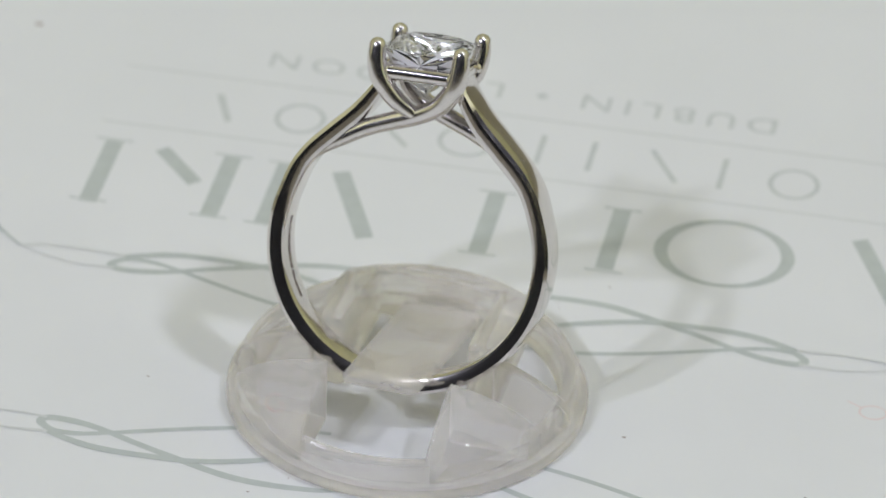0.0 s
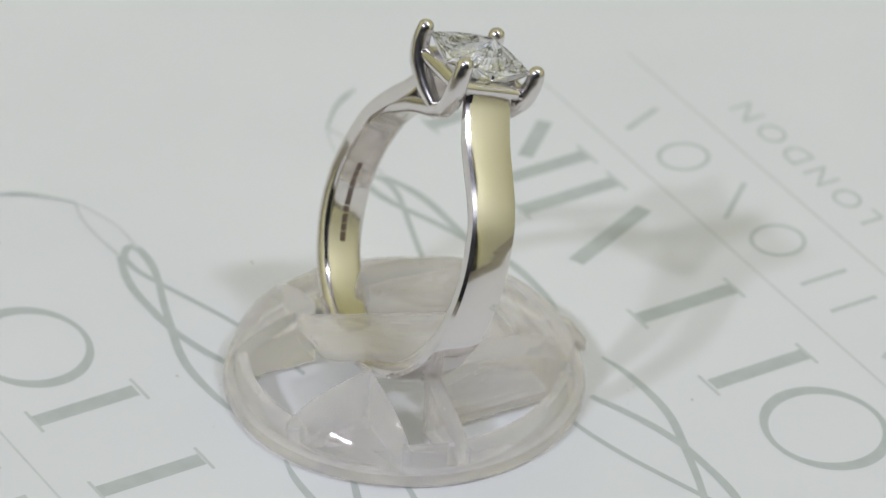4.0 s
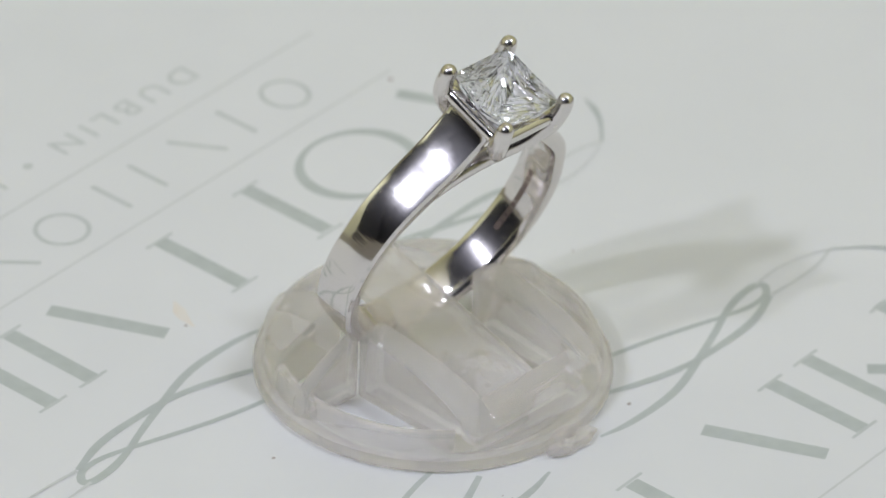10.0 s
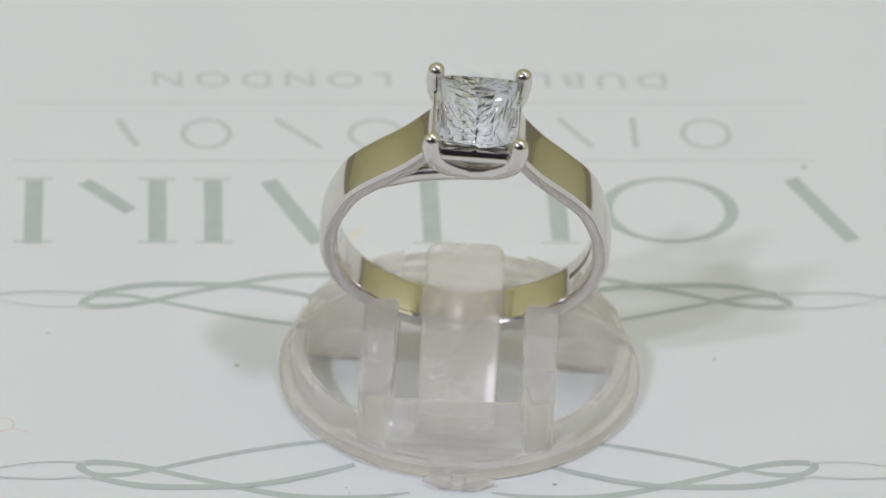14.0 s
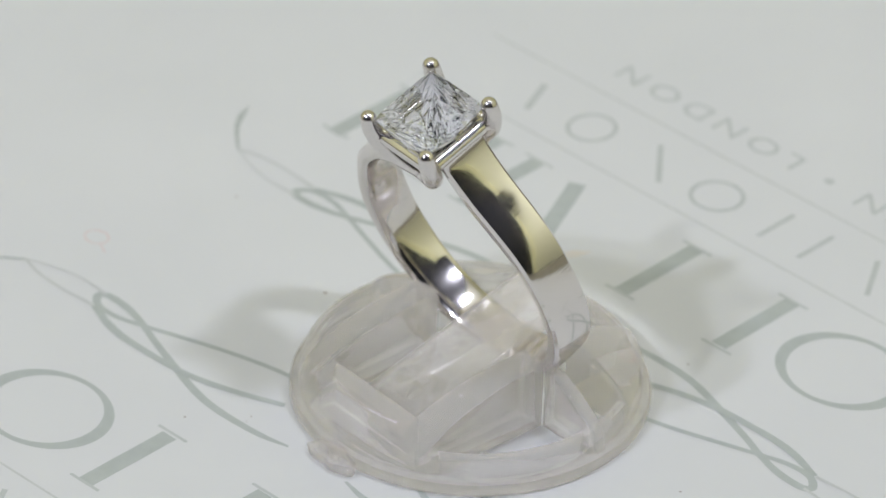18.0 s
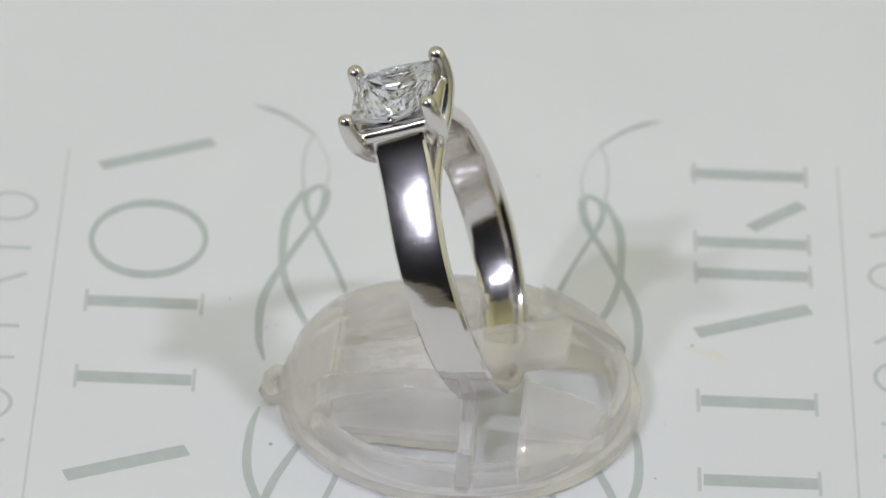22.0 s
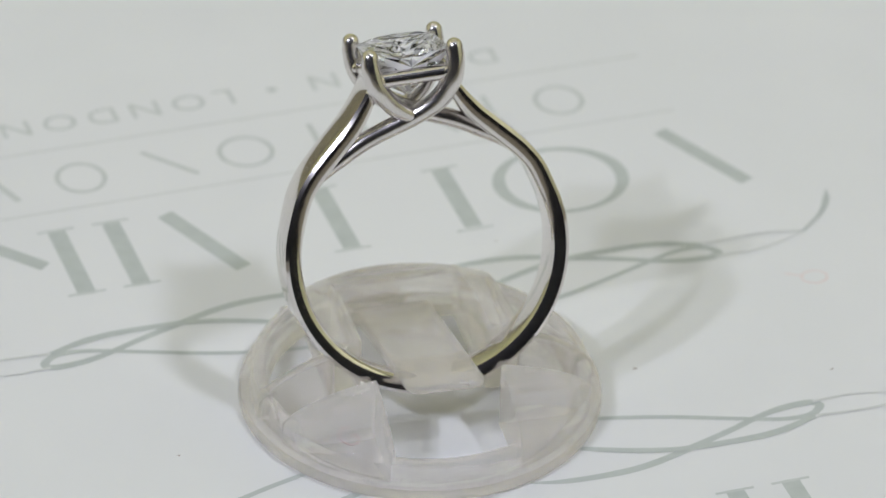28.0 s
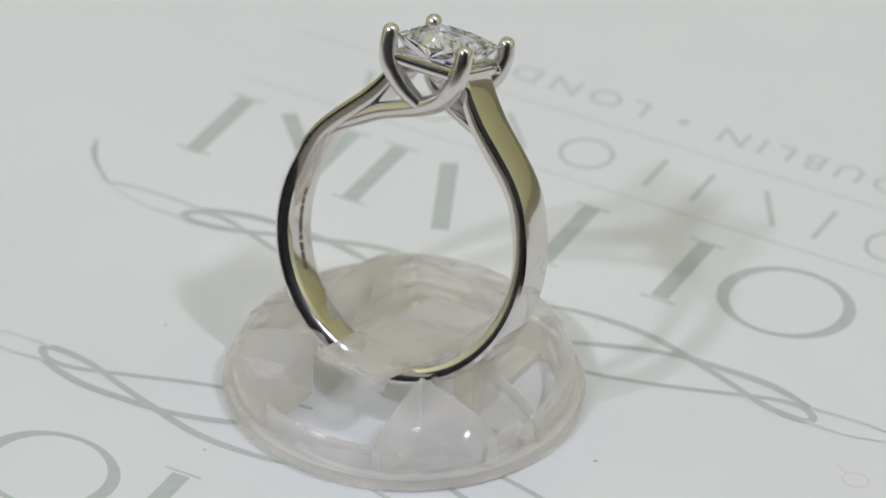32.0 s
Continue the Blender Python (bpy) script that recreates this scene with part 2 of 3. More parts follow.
slab("table_top", (1.6, 1.2, 0.03), (0, 0.1, -0.0154), TABLE)
slab("floor", (2.3, 2.2, 0.1), (-0.05, 0.2, -0.80), WALL)
slab("ceiling", (2.3, 2.2, 0.1), (-0.05, 0.2, 1.48), CEIL)
# added slab hung low out of view, so the band mirrors darkness above
slab("dark_reflection_canopy", (2.0, 0.60, 0.06), (0, -0.46, 1.08), WALL)
slab("wall_north", (2.3, 0.1, 2.18), (-0.05, 1.25, 0.34), CREAM)
# dark stand-in for the camera side, met only in reflections
slab("dark_reflection_wall", (2.09, 0.1, 2.18), (-0.105, -0.80, 0.34), WALL)
# cream strip added out of view for yellow in the band's reflection
slab("cream_reflection_strip", (0.11, 0.1, 2.18), (0.995, -0.80, 0.34), CREAM)
slab("wall_east", (0.1, 2.2, 2.18), (1.10, 0.2, 0.34), CREAM)
slab("wall_west", (0.1, 1.66, 2.18), (-1.20, 0.47, 0.34), CREAM)
# dark strip added out of view to darken the band's reflection
slab("dark_reflection_strip", (0.1, 0.54, 2.18), (-1.20, -0.63, 0.34), WALL)


# ---------- the printed sheet ----------
SHEET_AT = pose(-0.51 * MM, -0.41 * MM, 0, 0, 0, -7.8)


def flat(name, pieces, mat, parent, lift=0.012, label="", climb=0.0):
    """Printed shapes: closed outlines (or outline with hole as a strip) as thin flat ink."""
    bm = bmesh.new()
    for quads in pieces:
        for k, q in enumerate(quads):
            z = [lift + climb * (k + d) / len(quads) for d in (0, 1, 1, 0)]
            bm.faces.new([bm.verts.new((x * MM, y * MM, h * MM)) for (x, y), h in zip(q, z)])
    bmesh.ops.remove_doubles(bm, verts=bm.verts[:], dist=1e-7)
    return part(name, bm, mat, parent, label, 0)


def stroke(x0, y0, x1, y1, wide):
    d = Vector((x1 - x0, y1 - y0)).normalized() * wide / 2
    return [((x0 + d.y, y0 - d.x), (x1 + d.y, y1 - d.x), (x1 - d.y, y1 + d.x), (x0 - d.y, y0 + d.x))]


def oval(cx, cy, rx, ry, wide_x, wide_y, n=48):
    """A ring with thicker flanks."""
    a = [2 * math.pi * k / n for k in range(n + 1)]
    return [((cx + rx * math.cos(p), cy + ry * math.sin(p)), (cx + rx * math.cos(q), cy + ry * math.sin(q)),
             (cx + (rx - wide_x) * math.cos(q), cy + (ry - wide_y) * math.sin(q)), (cx + (rx - wide_x) * math.cos(p), cy + (ry - wide_y) * math.sin(p)))
            for p, q in zip(a, a[1:])]


def ribbon(points, widths, steps=10):
    """A curved printed line of changing width."""
    line = smooth_path([(x, y, 0) for x, y in points], steps)
    w = np.interp(np.linspace(0, len(points) - 1, len(line)), range(len(points)), widths)
    out = []
    for i in range(len(line) - 1):
        e = []
        for j in (i, i + 1):
            d = (line[min(j + 1, len(line) - 1)] - line[max(j - 1, 0)]).normalized()
            e.append(((line[j].x - d.y * w[j] / 2, line[j].y + d.x * w[j] / 2), (line[j].x + d.y * w[j] / 2, line[j].y - d.x * w[j] / 2)))
        out.append((e[0][0], e[1][0], e[1][1], e[0][1]))
    return out


def lettering(text, height, width, place, parent):
    """Words in the built-in font, fitted to a width and height in mm."""
    cu = bpy.data.curves.new("lettering", "FONT")
    cu.body, cu.align_x, cu.space_character = text, "CENTER", 1.35
    ob = new("lettering", cu)
    bpy.context.view_layer.update()
    me = bpy.data.meshes.new_from_object(ob.evaluated_get(bpy.context.evaluated_depsgraph_get()))
    bpy.data.objects.remove(ob)
    co = np.array([v.co[:] for v in me.vertices])
    lo, hi = co.min(0), co.max(0)
    for v in me.vertices:
        v.co = ((v.co.x - (lo[0] + hi[0]) / 2) / (hi[0] - lo[0]) * width * MM, (v.co.y - lo[1]) / (hi[1] - lo[1]) * height * MM, 0)
    me.materials.clear()
    me.materials.append(THIN)
    t = new("lettering", me)
    t.parent = parent
    t.location = (place[0] * MM, place[1] * MM, 0.012 * MM)
    return tagged(t, "thin grey-green capital letters")


def make_sheet():
    bm = bmesh.new()
    w, h, n = 0.210, 0.160, 24
    grid = [[bm.verts.new((w * (i / n - 0.5), h * (j / n - 0.5), 0)) for i in range(n + 1)] for j in range(n + 1)]
    for j in range(n):
        for i in range(n):
            bm.faces.new((grid[j][i], grid[j][i + 1], grid[j + 1][i + 1], grid[j + 1][i]))
    low = bmesh.ops.extrude_face_region(bm, geom=bm.faces[:])
    for q in low["geom"]:
        if isinstance(q, bmesh.types.BMVert):
            q.co.z -= 0.0003
    sheet = new("printed_sheet", mesh_of("printed_sheet", bm, PAPER, 0))
    tagged(sheet, "white printed paper sheet with grey-green marks on the table", "paper sheet", kind="")
    curl, curl_wide = ((2.6, -12.0), (4.9, -12.45), (8.3, -12.55), (10.9, -12.2), (14.1, -11.2), (17.0, -10.2), (19.2, -9.35), (21.2, -8.85), (23.0, -8.8), (23.5, -9.3), (22.6, -10.05), (21.0, -10.1), (19.1, -9.6), (16.2, -8.6), (12.8, -7.5), (9.0, -6.6), (5.0, -6.2)), (0.2, 0.5, 0.6, 0.6, 0.55, 0.5, 0.5, 0.6, 0.6, 0.6, 0.5, 0.45, 0.4, 0.4, 0.4, 0.4, 0.3)
    tail, tail_wide = ((22.8, -10.3), (20.4, -11.1), (18.3, -11.4), (15.5, -11.4), (13.4, -11.3), (10.9, -10.8), (8.2, -9.9), (6.0, -9.0)), (0.45, 0.6, 0.6, 0.55, 0.5, 0.55, 0.5, 0.4)
    upper_hair, upper_hair_wide = ((22.9, -10.3), (25.6, -10.5), (28.1, -10.4), (30.0, -9.9)), (0.3, 0.2, 0.2, 0.2)
    lower_hair, lower_hair_wide = ((23.2, -8.8), (25.8, -8.7), (28.2, -9.2), (30.0, -9.9)), (0.25, 0.12, 0.1, 0.1)
    tip, tip_wide = ((30.0, -9.9), (31.9, -11.6), (32.9, -13.0), (33.4, -14.2)), (0.2, 0.3, 0.5, 0.1)
    for half in (0, 180):
        mark = new("printed_mark", None)
        mark.parent = sheet
        mark.matrix_basis = pose(0, 0, 0, 0, 0, half)
        big = [stroke(-28.6, -16.8, -25.0, -24.4, 1.15), oval(-16.3, -20.5, 4.8, 4.05, 0.95, 0.4), stroke(-8.7, -24.2, -8.7, -16.7, 1.25),
               stroke(0.0, -24.2, 0.0, -16.6, 1.25), stroke(7.7, -16.4, 11.0, -24.0, 1.25), stroke(14.8, -24.0, 14.8, -16.3, 1.25),
               stroke(18.6, -24.0, 18.6, -16.3, 1.25), stroke(20.4, -20.2, 23.6, -23.8, 1.1), stroke(27.0, -24.0, 27.0, -16.2, 1.25)]
        for k, q in enumerate(big):
            flat("logo_shape", [q], INK, mark)
        small = [oval(-19.6, -30.1, 1.8, 1.9, 0.35, 0.3), stroke(-14.6, -32.1, -14.6, -28.3, 0.4), stroke(-11.6, -28.3, -9.4, -32.0, 0.4),
                 stroke(-5.4, -32.0, -5.4, -28.3, 0.4), stroke(-1.8, -32.0, -1.8, -28.3, 0.4), oval(3.4, -29.9, 2.0, 1.95, 0.35, 0.3), stroke(7.3, -28.2, 10.4, -31.8, 0.4),
                 oval(15.2, -29.9, 1.8, 1.9, 0.35, 0.3), stroke(20.0, -28.3, 21.3, -31.6, 0.5)]
        for x in (-8.7, 0.0, 14.8, 18.6, 27.0):
            for y in (-24.15, -16.45):
                flat("logo_shape", [stroke(x - 1.3, y, x + 1.3, y + 0.02, 0.24)], THIN, mark, 0.022)
        for q in small:
            flat("logo_shape", [q], THIN, mark)
        for y in (-26.7, -34.1):
            flat("printed_rule", [stroke(-27.0, y, 28.5, y + 0.35, 0.18)], PALE, mark, label="thin pale printed line")
        lettering("DUBLIN • LONDON", 1.9, 36.2, (0.8, -37.9), mark)
        for s in (1, -1):
            lines = ((INK, 0.010, curl, curl_wide), (INK, 0.024, tail, tail_wide), (PALE, 0.038, upper_hair, upper_hair_wide), (PALE, 0.040, lower_hair, lower_hair_wide), (INK, 0.042, tip, tip_wide))
            for ink, lift, pts, wide in lines:
                flat("printed_scroll", [ribbon([(s * x, y) for x, y in pts], wide)], ink, mark, lift, "curling grey-green printed line", 0.012)
    # small marks and dirt on the sheet
    flat("pen_mark", [oval(28.7, 4.6, 0.95, 0.8, 0.13, 0.13), stroke(27.9, 5.0, 26.9, 5.5, 0.13)], PINK, sheet, 0.012, "faint pink pen mark")
    flat("stain", [ribbon([(4.6, -18.6), (5.2, -17.6), (5.6, -16.8), (5.9, -15.6)], (0.1, 0.9, 0.7, 0.1))], STAIN, sheet, 0.006, "faint orange stain")
    for x, y, r in ((-26.1, -25.9, 0.22), (-6.7, 11.1, 0.17), (13.4, -2.0, 0.15), (6.2, -16.1, 0.14), (-18.0, -2.8, 0.10), (25.8, -5.7, 0.11), (-36.0, 37.5, 0.3), (-8.8, -13.6, 0.10), (9.5, 14.6, 0.09)):
        flat("speck", [oval(x, y, r, r * 0.8, r, r * 0.8, 10)], DUST, sheet, 0.012)
    rng = random.Random(4)
    for k in range(8):
        a, q = rng.choice((0.9, 1.15, -1.9, 2.4)) + rng.gauss(0, 0.12), rng.uniform(12.4, 15.5)
        r = rng.uniform(0.02, 0.05)
        flat("speck", [oval(q * math.cos(a), q * math.sin(a), r * 1.6, r, r * 1.6, r, 8)], DUST, sheet, 0.012)
    return sheet


# ---------- the ring ----------
MID = 9.2


def ring_pose():
    az, lean, roll = radians(12.6), radians(20.6), radians(2.4)
    u, vh = Vector((math.cos(az), -math.sin(az), 0)), Vector((math.sin(az), math.cos(az), 0))
    w = Vector((0, 0, 1)) * math.cos(lean) + vh * math.sin(lean)
    u, w = u * math.cos(roll) + w * math.sin(roll), w * math.cos(roll) - u * math.sin(roll)
    v = w.cross(u)
    at = Vector((-1.25, 3.89, 24.04)) - w * (13.5 + MID)
    return Matrix.Translation(at * MM) @ Matrix((u, v, w)).transposed().to_4x4()


RING_AT = ring_pose()


def make_shank():
    """The band: outer and inner line from one shoulder down and round to the other, and its half width."""
    outer, inner, half = [], [], []
    left = [((-2.68, 12.15), (-2.2, 12.1), 1.74), ((-2.78, 11.4), (-2.15, 11.1), 1.72), ((-3.2, 10.6), (-2.42, 10.2), 1.70), ((-4.4, 9.05), (-3.5, 8.4), 1.68), ((-5.85, 7.62), (-4.95, 6.85), 1.65),
            ((-7.2, 6.2), (-6.25, 5.55), 1.62), ((-8.15, 4.75), (-7.1, 4.4), 1.6)]
    arc = [((9.28 * math.cos(a), 9.28 * math.sin(a)), (8.2 * math.cos(a), 8.2 * math.sin(a)), 1.45 + 0.12 * abs(math.cos(a)) ** 2) for a in np.linspace(math.pi - 0.33, 2 * math.pi + 0.33, 45)]
    right = [((-o[0], o[1]), (-i[0], i[1]), h) for o, i, h in left[::-1]]
    sec = left + arc + right
    line_o = smooth_path([(o[0], 0, o[1]) for o, i, h in sec], 3)
    line_i = smooth_path([(i[0], 0, i[1]) for o, i, h in sec], 3)
    hw = np.interp(np.linspace(0, len(sec) - 1, len(line_o)), range(len(sec)), [s[2] for s in sec])
    bm = bmesh.new()
    rings = []
    for o, i, h in zip(line_o, line_i, hw):
        d = o - i
        e = 0.2
        prof = [(-h + 0.17, 1.0), (-h, 1 - e), (-h, e * 1.6), (-h + e * 0.6, e * 0.5), (-h + e * 1.8, 0), (-h * 0.7, -0.012), (-h * 0.35, -0.035), (0, -0.042), (h * 0.35, -0.035), (h * 0.7, -0.012), (h - e * 1.8, 0), (h - e * 0.6, e * 0.5), (h, e * 1.6), (h, 1 - e), (h - 0.17, 1.0),
                 (h * 0.78, 1.03), (h * 0.42, 1.075), (0, 1.092), (-h * 0.42, 1.075), (-h * 0.78, 1.03)]
        rings.append([bm.verts.new((i + d * k + Vector((0, y, MID))) * MM) for y, k in prof])
    n = len(rings[0])
    for a, b in zip(rings, rings[1:]):
        for k in range(n):
            bm.faces.new((a[k], a[(k + 1) % n], b[(k + 1) % n], b[k]))
    bm.faces.new(rings[0][::-1])
    bm.faces.new(rings[-1])
    return bm


def make_gem(crown):
    """A princess cut, ground from a block plane by plane: table and crown steps above the girdle, nested chevrons below it."""
    half, girdle = 2.6, 13.13
    bm = bmesh.new()
    bmesh.ops.create_cube(bm, size=1)
    for q in bm.verts:
        q.co = Vector((q.co.x * 2 * half, q.co.y * 2 * half, 0.59 if q.co.z > 0 else -3.3))

    def grind(az, r, z, slope):
        """A facet whose middle line passes r from the axis at height z; slope in degrees, downwards facing when negative."""
        a, t = radians(az), radians(abs(slope))
        n = Vector((math.cos(a) * math.sin(t), math.sin(a) * math.sin(t), math.cos(t) if slope > 0 else -math.cos(t)))
        got = bmesh.ops.bisect_plane(bm, geom=bm.verts[:] + bm.edges[:] + bm.faces[:], dist=1e-5, plane_co=Vector((math.cos(a) * r, math.sin(a) * r, z)), plane_no=n, clear_outer=True)
        rim = [e for e in got["geom_cut"] if isinstance(e, bmesh.types.BMEdge)]
        if rim:
            bmesh.ops.edgeloop_fill(bm, edges=rim)

    for side in range(4):
        az = 90 * side
        grind(az, half, 0.12, 41)
        grind(az, 2.22, 0.42, 25)
        for s in (-1, 1):
            grind(az + s * 21, 2.17, 0.50, 22)
            for lean, r, z, slope in ((4, half, -0.02, 63), (9, 2.28, -0.62, 56), (15, 1.75, -1.38, 48.5), (23, 1.0, -2.18, 42), (36, 0.0, -3.05, 38.5)):
                grind(az + s * lean, r / math.cos(radians(lean)), z, -slope)
    for f in bm.faces:
        f.normal_update()
        if f.normal.dot(f.calc_center_median() - Vector((0, 0, -0.8))) < 0:
            f.normal_flip()
    low = lambda f: f.normal.z < -0.05
    bmesh.ops.delete(bm, geom=[f for f in bm.faces if low(f) == crown], context="FACES")
    if not crown:
        rng = random.Random(5)
        for f in bm.faces[:]:
            if f.calc_area() > 0.05:
                for g in bmesh.ops.poke(bm, faces=[f], offset=rng.uniform(-0.13, 0.13))["faces"]:
                    if g.calc_area() > 0.12:
                        bmesh.ops.poke(bm, faces=[g], offset=rng.uniform(-0.08, 0.08))
        bmesh.ops.split_edges(bm, edges=bm.edges[:])
    for q in bm.verts:
        q.co = (q.co + Vector((0, 0, MID + girdle))) * MM
    return bm


def make_ring():
    ring = new("diamond_ring")
    tagged(ring, "polished white gold ring with a square-cut diamond in four claws", "ring")
    shank = part("shank", make_shank(), GOLD, ring, "polished white gold band")
    up = lambda pts: [(x, y, z + MID) for x, y, z in pts]
    for s in (1, -1):
        long_one = [(s * 2.74, s * -2.72, 13.41), (s * 2.72, s * -2.72, 12.5), (s * 2.45, s * -2.55, 11.3), (s * 1.5, s * -2.05, 9.95), (s * 0.0, s * -1.55, 9.05), (s * -1.8, s * -1.25, 8.35),
                    (s * -3.3, s * -1.1, 7.75), (s * -4.85, s * -1.0, 6.85), (s * -6.35, s * -0.95, 5.85), (s * -7.25, s * -0.9, 4.8)]
        short_one = [(s * -2.74, s * -2.72, 13.41), (s * -2.72, s * -2.72, 12.5), (s * -2.4, s * -2.55, 11.3), (s * -1.45, s * -2.1, 10.0), (s * -0.35, s * -1.7, 9.15)]
        part("claw", tube(up(long_one), [0.54, 0.6, 0.66, 0.66, 0.63, 0.6, 0.58, 0.52, 0.4, 0.25]), SATIN, ring)
        part("claw", tube(up(short_one), [0.54, 0.6, 0.66, 0.62, 0.5]), SATIN, ring)
        part("rail", tube([(-2.5, s * 2.35, MID + 11.78), (0, s * 2.35, MID + 11.78), (2.5, s * 2.35, MID + 11.78)], [0.52, 0.52, 0.52], 16), GOLD, ring)
        part("rail", tube([(s * 2.3, -2.5, MID + 11.78), (s * 2.3, 0, MID + 11.78), (s * 2.3, 2.5, MID + 11.78)], [0.52, 0.52, 0.52], 16), GOLD, ring)
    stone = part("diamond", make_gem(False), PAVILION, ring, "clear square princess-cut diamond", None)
    part("crown", make_gem(True), CROWN, stone, "", None)
    # dust on the polished outside
    bpy.context.view_layer.update()
    rng = random.Random(8)
    for k in range(14):
        side, f, y = (-1, 1)[k % 2], rng.betavariate(2, 2), rng.triangular(-1.2, 1.2, 0.6)
        at = Vector((-4.6, 0, 8.95)).lerp(Vector((-8.0, 0, 5.15)), f) + Vector((-0.745, 0, 0.667)) * (0.26 * (1 - abs(2 * f - 1) ** 2) - 0.03)
        r = rng.uniform(0.012, 0.027)
        m = part("dust_speck", lathe([(0, -r), (r, -r * 0.3), (r * 0.8, r * 0.5), (0, r)], 6), LINT, shank)
        hit, place, normal, face = shank.closest_point_on_mesh(Vector((side * -at.x, y, at.z + MID)) * MM)
        m.location = place + normal * r * 0.4 * MM
    # stamped marks inside the band, their recess shade put into dark metal
    for k in range(9):
        a = math.pi + 0.50 - k * 0.074
        long = (0.32, 0.24, 0.30, 0.2, 0.34, 0.26, 0.30, 0.22, 0.30)[k]
        m = part("hallmark", box(-long, long, -0.2, 0.2, -0.014, 0.014), MARK, shank)
        m.matrix_basis = pose(8.155 * math.cos(a) * MM, -0.1 * MM, (MID + 8.155 * math.sin(a)) * MM, 0, -90 - math.degrees(a), 0)
    return ring


# ---------- the clear stand ----------
STAND_AT = pose(-1.75 * MM, -1.17 * MM, 0.06 * MM, 0, 0, -12.5)


def dome(a, top, reach, low):
    """Height of the rounded top at a distance a from the middle."""
    return low + (top - low) * math.sqrt(max(0.0, 1 - (a / reach) ** 2))


def make_shoulder(side):
    """A domed quarter at the front of the stand, cut off flat at the slots."""
    bm = bmesh.new()
    n, rings, reach = 14, 10, 11.2
    cx, cy = 4.1, -4.5
    rows = []
    for k in range(n + 1):
        a = -math.pi / 2 * k / n
        dx, dy = math.cos(a), math.sin(a)
        b = cx * dx + cy * dy
        far = -b + math.sqrt(b * b - (cx * cx + cy * cy) + reach * reach)
        row = []
        for j in range(1, rings + 1):
            x, y = cx + dx * far * j / rings, cy + dy * far * j / rings
            row.append((x, y, dome(math.hypot(x, y), 5.6, 11.6, 1.3)))
        rows.append(row)
    apex = (cx, cy, dome(math.hypot(cx, cy), 5.6, 11.6, 1.3))
    put = lambda p, z=None: bm.verts.new((side * p[0] * MM, p[1] * MM, (p[2] if z is None else z) * MM))
    top, low = [[put(p) for p in r] for r in rows], [[put(p, 0.33) for p in r] for r in rows]
    peak, foot = put(apex), put(apex, 0.33)
    for k in range(n):
        for level, tip in ((top, peak), (low, foot)):
            bm.faces.new((tip, level[k][0], level[k + 1][0]))
            for j in range(rings - 1):
                bm.faces.new((level[k][j], level[k][j + 1], level[k + 1][j + 1], level[k + 1][j]))
        bm.faces.new((top[k][-1], low[k][-1], low[k + 1][-1], top[k + 1][-1]))
    for k in (0, n):
        bm.faces.new((peak, top[k][0], low[k][0], foot))
        for j in range(rings - 1):
            bm.faces.new((top[k][j], top[k][j + 1], low[k][j + 1], low[k][j]))
    bmesh.ops.recalc_face_normals(bm, faces=bm.faces[:])
    hard = [e for e in bm.edges if e.calc_face_angle(0) > 0.7 and max(v.co.z for v in e.verts) > 0.002]
    bmesh.ops.bevel(bm, geom=hard, offset=0.6 * MM, segments=4, affect="EDGES", profile=0.5, clamp_overlap=True)
    return bm


def make_tongue():
    """A thin sloping leaf with rounded corners at its free end."""
    half, tip, root, rim = 2.55, -7.0, 8.04, 0.8
    outline = [(half, root), (-half, root)]
    for cx, a0 in ((-half + rim, 180), (half - rim, 270)):
        outline += [(cx + rim * math.cos(radians(a0 + k * 15)), tip + rim + rim * math.sin(radians(a0 + k * 15))) for k in range(7)]
    bm = bmesh.new()
    z = lambda y: 1.8 + (root - y) * 0.263
    top = [bm.verts.new(Vector((x, y, z(y))) * MM) for x, y in outline]
    low = [bm.verts.new(Vector((x, y, z(y) - 0.62 - max(0, y - 5) * 0.15)) * MM) for x, y in outline]
    bm.faces.new(top)
    bm.faces.new(low[::-1])
    n = len(outline)
    for i in range(n):
        bm.faces.new((top[i], low[i], low[(i + 1) % n], top[(i + 1) % n]))
    bmesh.ops.recalc_face_normals(bm, faces=bm.faces[:])
    bmesh.ops.bevel(bm, geom=[e for e in bm.edges if e.calc_face_angle(0) > 0.8], offset=0.2 * MM, segments=3, affect="EDGES", profile=0.5)
    return bm


def within(bm, reach):
    """Draws in what stands out past a radius in mm or above the rounded top."""
    for q in bm.verts:
        far = math.hypot(q.co.x, q.co.y) / MM
        q.co.z = min(q.co.z, dome(far, 5.9, 11.45, 1.5) * MM)
        if far > reach:
            q.co.x, q.co.y = q.co.x * reach / far, q.co.y * reach / far
    return bm


def arc_wall(profile, start, end, steps):
    """A profile of (r, z) in mm swept about z between two angles."""
    bm = bmesh.new()
    rows = [[bm.verts.new((r * math.cos(a) * MM, r * math.sin(a) * MM, z * MM)) for r, z in profile] for a in (radians(start + (end - start) * k / steps) for k in range(steps + 1))]
    n = len(profile)
    for a, b in zip(rows, rows[1:]):
        for k in range(n):
            bm.faces.new((a[k], a[(k + 1) % n], b[(k + 1) % n], b[k]))
    bm.faces.new(rows[0])
    bm.faces.new(rows[-1][::-1])
    return bm


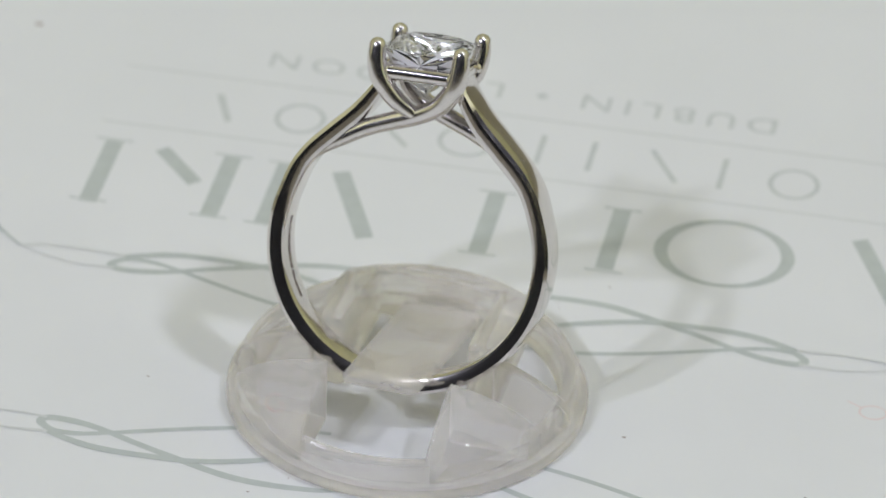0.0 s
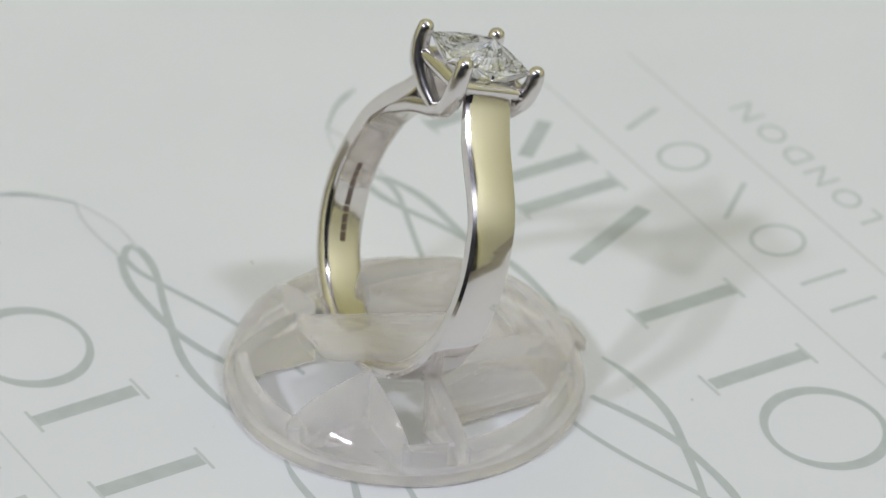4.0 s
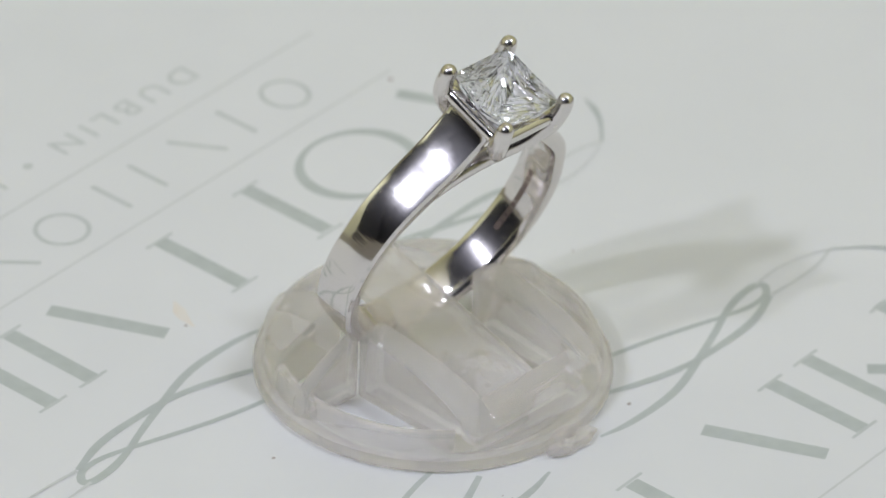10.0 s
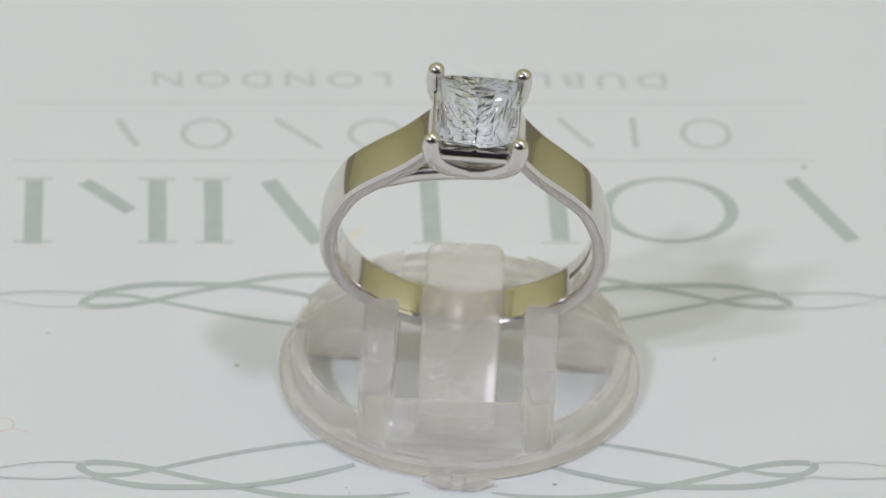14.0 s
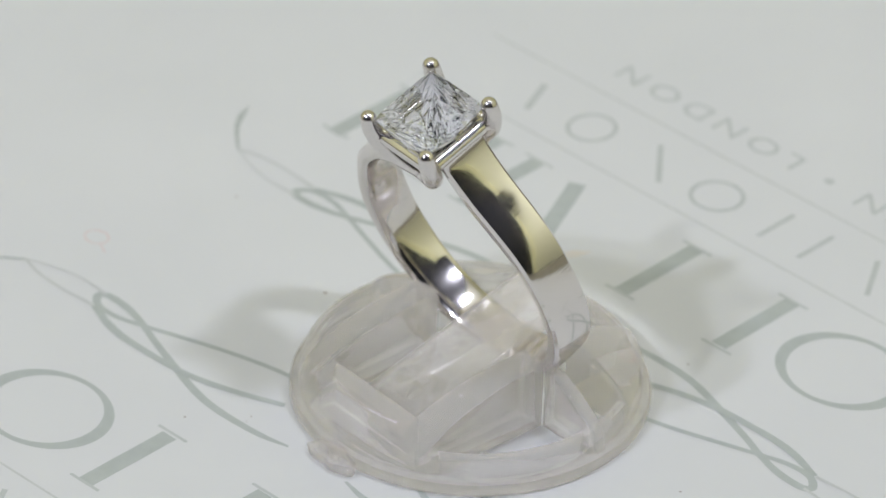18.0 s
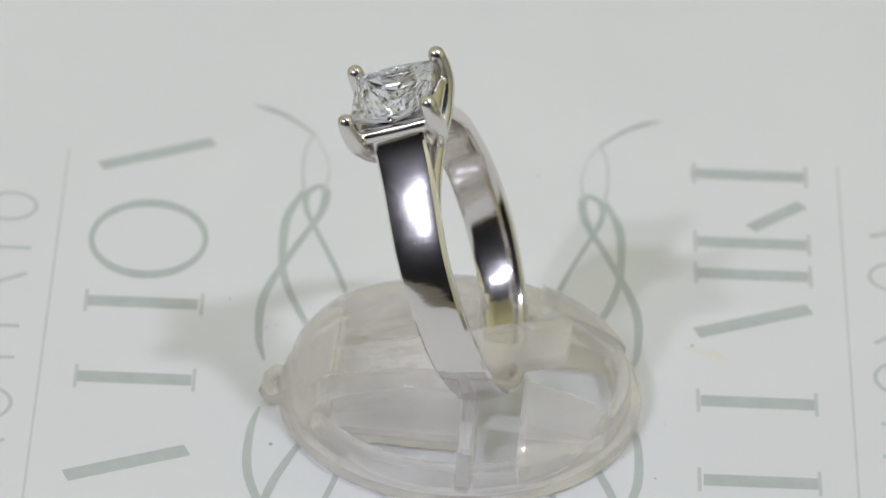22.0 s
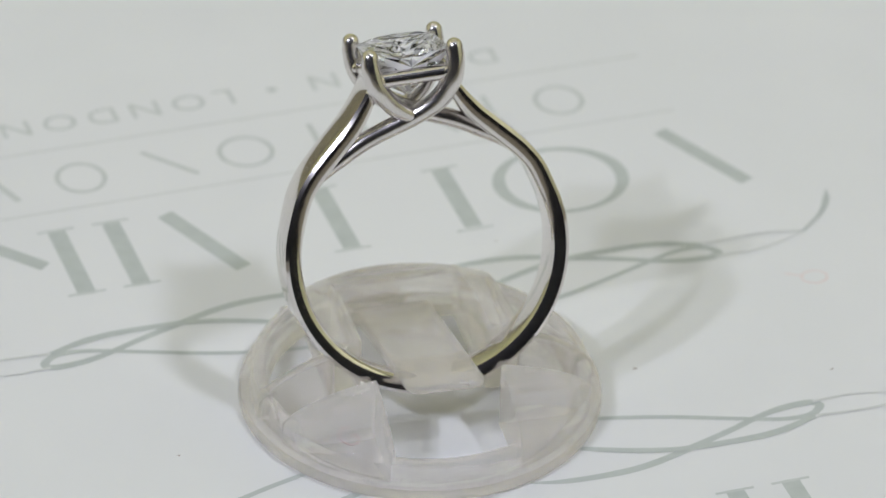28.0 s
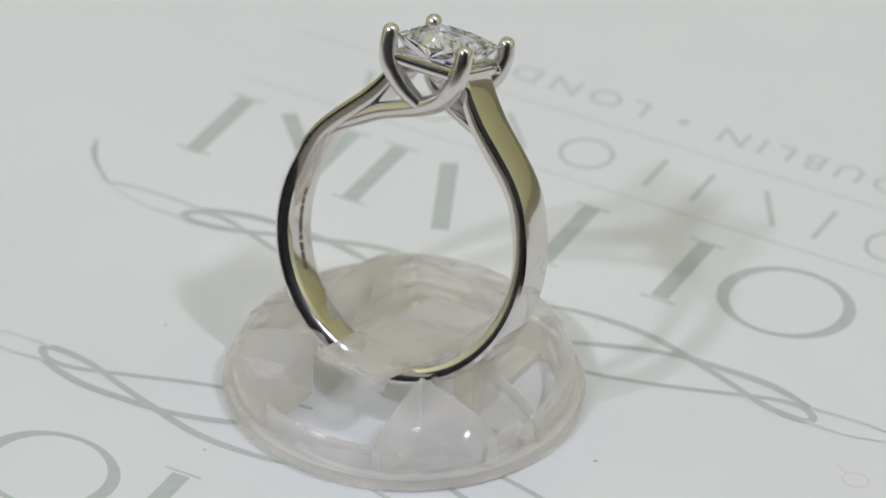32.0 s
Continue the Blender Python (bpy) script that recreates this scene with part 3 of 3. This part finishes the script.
def fused(pieces):
    """One solid out of overlapping ones, joined at a thousand times their size."""
    obs = []
    for bm in pieces:
        bmesh.ops.scale(bm, vec=(1000, 1000, 1000), verts=bm.verts[:])
        obs.append(new("piece", mesh_of("piece", bm, ACRYLIC, 0)))
    for o in obs[1:]:
        b = obs[0].modifiers.new("fuse", "BOOLEAN")
        b.operation, b.solver, b.object = "UNION", "FAST", o
        bpy.context.view_layer.update()
        me = bpy.data.meshes.new_from_object(obs[0].evaluated_get(bpy.context.evaluated_depsgraph_get()))
        obs[0].modifiers.clear()
        obs[0].data = me
    bm = bmesh.new()
    bm.from_mesh(me)
    for o in obs:
        bpy.data.objects.remove(o)
    bmesh.ops.remove_doubles(bm, verts=bm.verts[:], dist=0.0004)
    bmesh.ops.scale(bm, vec=(MM, MM, MM), verts=bm.verts[:])
    return bm


def make_stand():
    stand = new("ring_stand")
    tagged(stand, "round clear plastic ring stand on the printed sheet", "ring stand")
    pieces = [lathe([(9.85, 0.1), (10.1, 0.0), (11.6, 0.0), (11.78, 0.15), (11.82, 0.4), (11.78, 0.72), (11.64, 0.88), (11.25, 0.93), (11.12, 1.05), (11.08, 1.6), (11.04, 2.2), (10.88, 2.45), (10.5, 2.52),
                     (10.2, 2.35), (10.02, 1.7)], 128)]
    pieces.append(arc_wall([(9.4, 0.4), (9.4, 3.3), (9.7, 3.5), (10.2, 3.42), (10.7, 3.1), (11.05, 2.6), (11.2, 1.9), (11.2, 0.4)], 54, 124, 24))
    pieces.append(within(prism([(8.0, 0.23), (8.0, 3.6), (8.25, 3.8), (8.9, 3.6), (9.6, 3.3), (10.2, 3.0), (10.3, 0.23)], "x", -4.37, 4.37, 0.18), 11.0))
    for s in (-1, 1):
        out = [(y, dome(y, 5.4, 10.6, 2.0)) for y in np.linspace(-0.8, 10.2, 16)] + [(10.2, 0.3), (-0.8, 0.3)]
        pieces.append(within(prism(out, "x", 4.1 if s > 0 else -6.3, 6.3 if s > 0 else -4.1, 0.35), 11.05))
        pieces.append(make_shoulder(s))
        out = [(s * 6.1, 5.1), (s * 7.4, 4.65), (s * 8.7, 4.05), (s * 9.8, 3.4), (s * 10.6, 2.8), (s * 11.2, 2.1), (s * 11.25, 1.5), (s * 11.25, 0.26), (s * 6.1, 0.26)]
        pieces.append(prism(out, "y", -1.7, -0.75, 0.22))
    part("body", fused(pieces), ACRYLIC, stand, "clear moulded plastic body")
    part("tongue", make_tongue(), FROSTED, stand, "frosted springy tongue pressing on the ring")
    sprue = lathe([(0.3, 0.02), (1.1, 0.03), (1.25, 0.25), (1.0, 0.55), (0.3, 0.62)], 24)
    for q in sprue.verts:
        ragged = 1 + 0.12 * math.sin(q.co.x * 5200 + 1) * math.sin(q.co.y * 4100)
        q.co = Vector((q.co.x * 1.75 * ragged, q.co.y * 0.8 * ragged, q.co.z * 1.2))
    part("sprue", sprue, ACRYLIC, stand, "ragged moulding stub").location = (-0.4 * MM, 12.0 * MM, 0)
    part("fibre", tube([(-6.4, -7.0, 3.25), (-7.0, -7.0, 3.2), (-7.2, -7.7, 3.0), (-6.6, -8.2, 2.8), (-6.0, -8.0, 2.85), (-6.1, -7.5, 3.0), (-6.4, -7.6, 3.05)], [0.028] * 7, 6), FIBRE, stand, "tiny red fibre on the plastic")
    return stand


SHEET, STAND, RING = make_sheet(), make_stand(), make_ring()


def motions():
    for thing, m in ((SHEET, SHEET_AT), (STAND, STAND_AT), (RING, RING_AT)):
        walk(thing, [(i * 0.5, pose(0, 0, 0, 0, 0, TURN[i]) @ m) for i in range(65)])


motions()
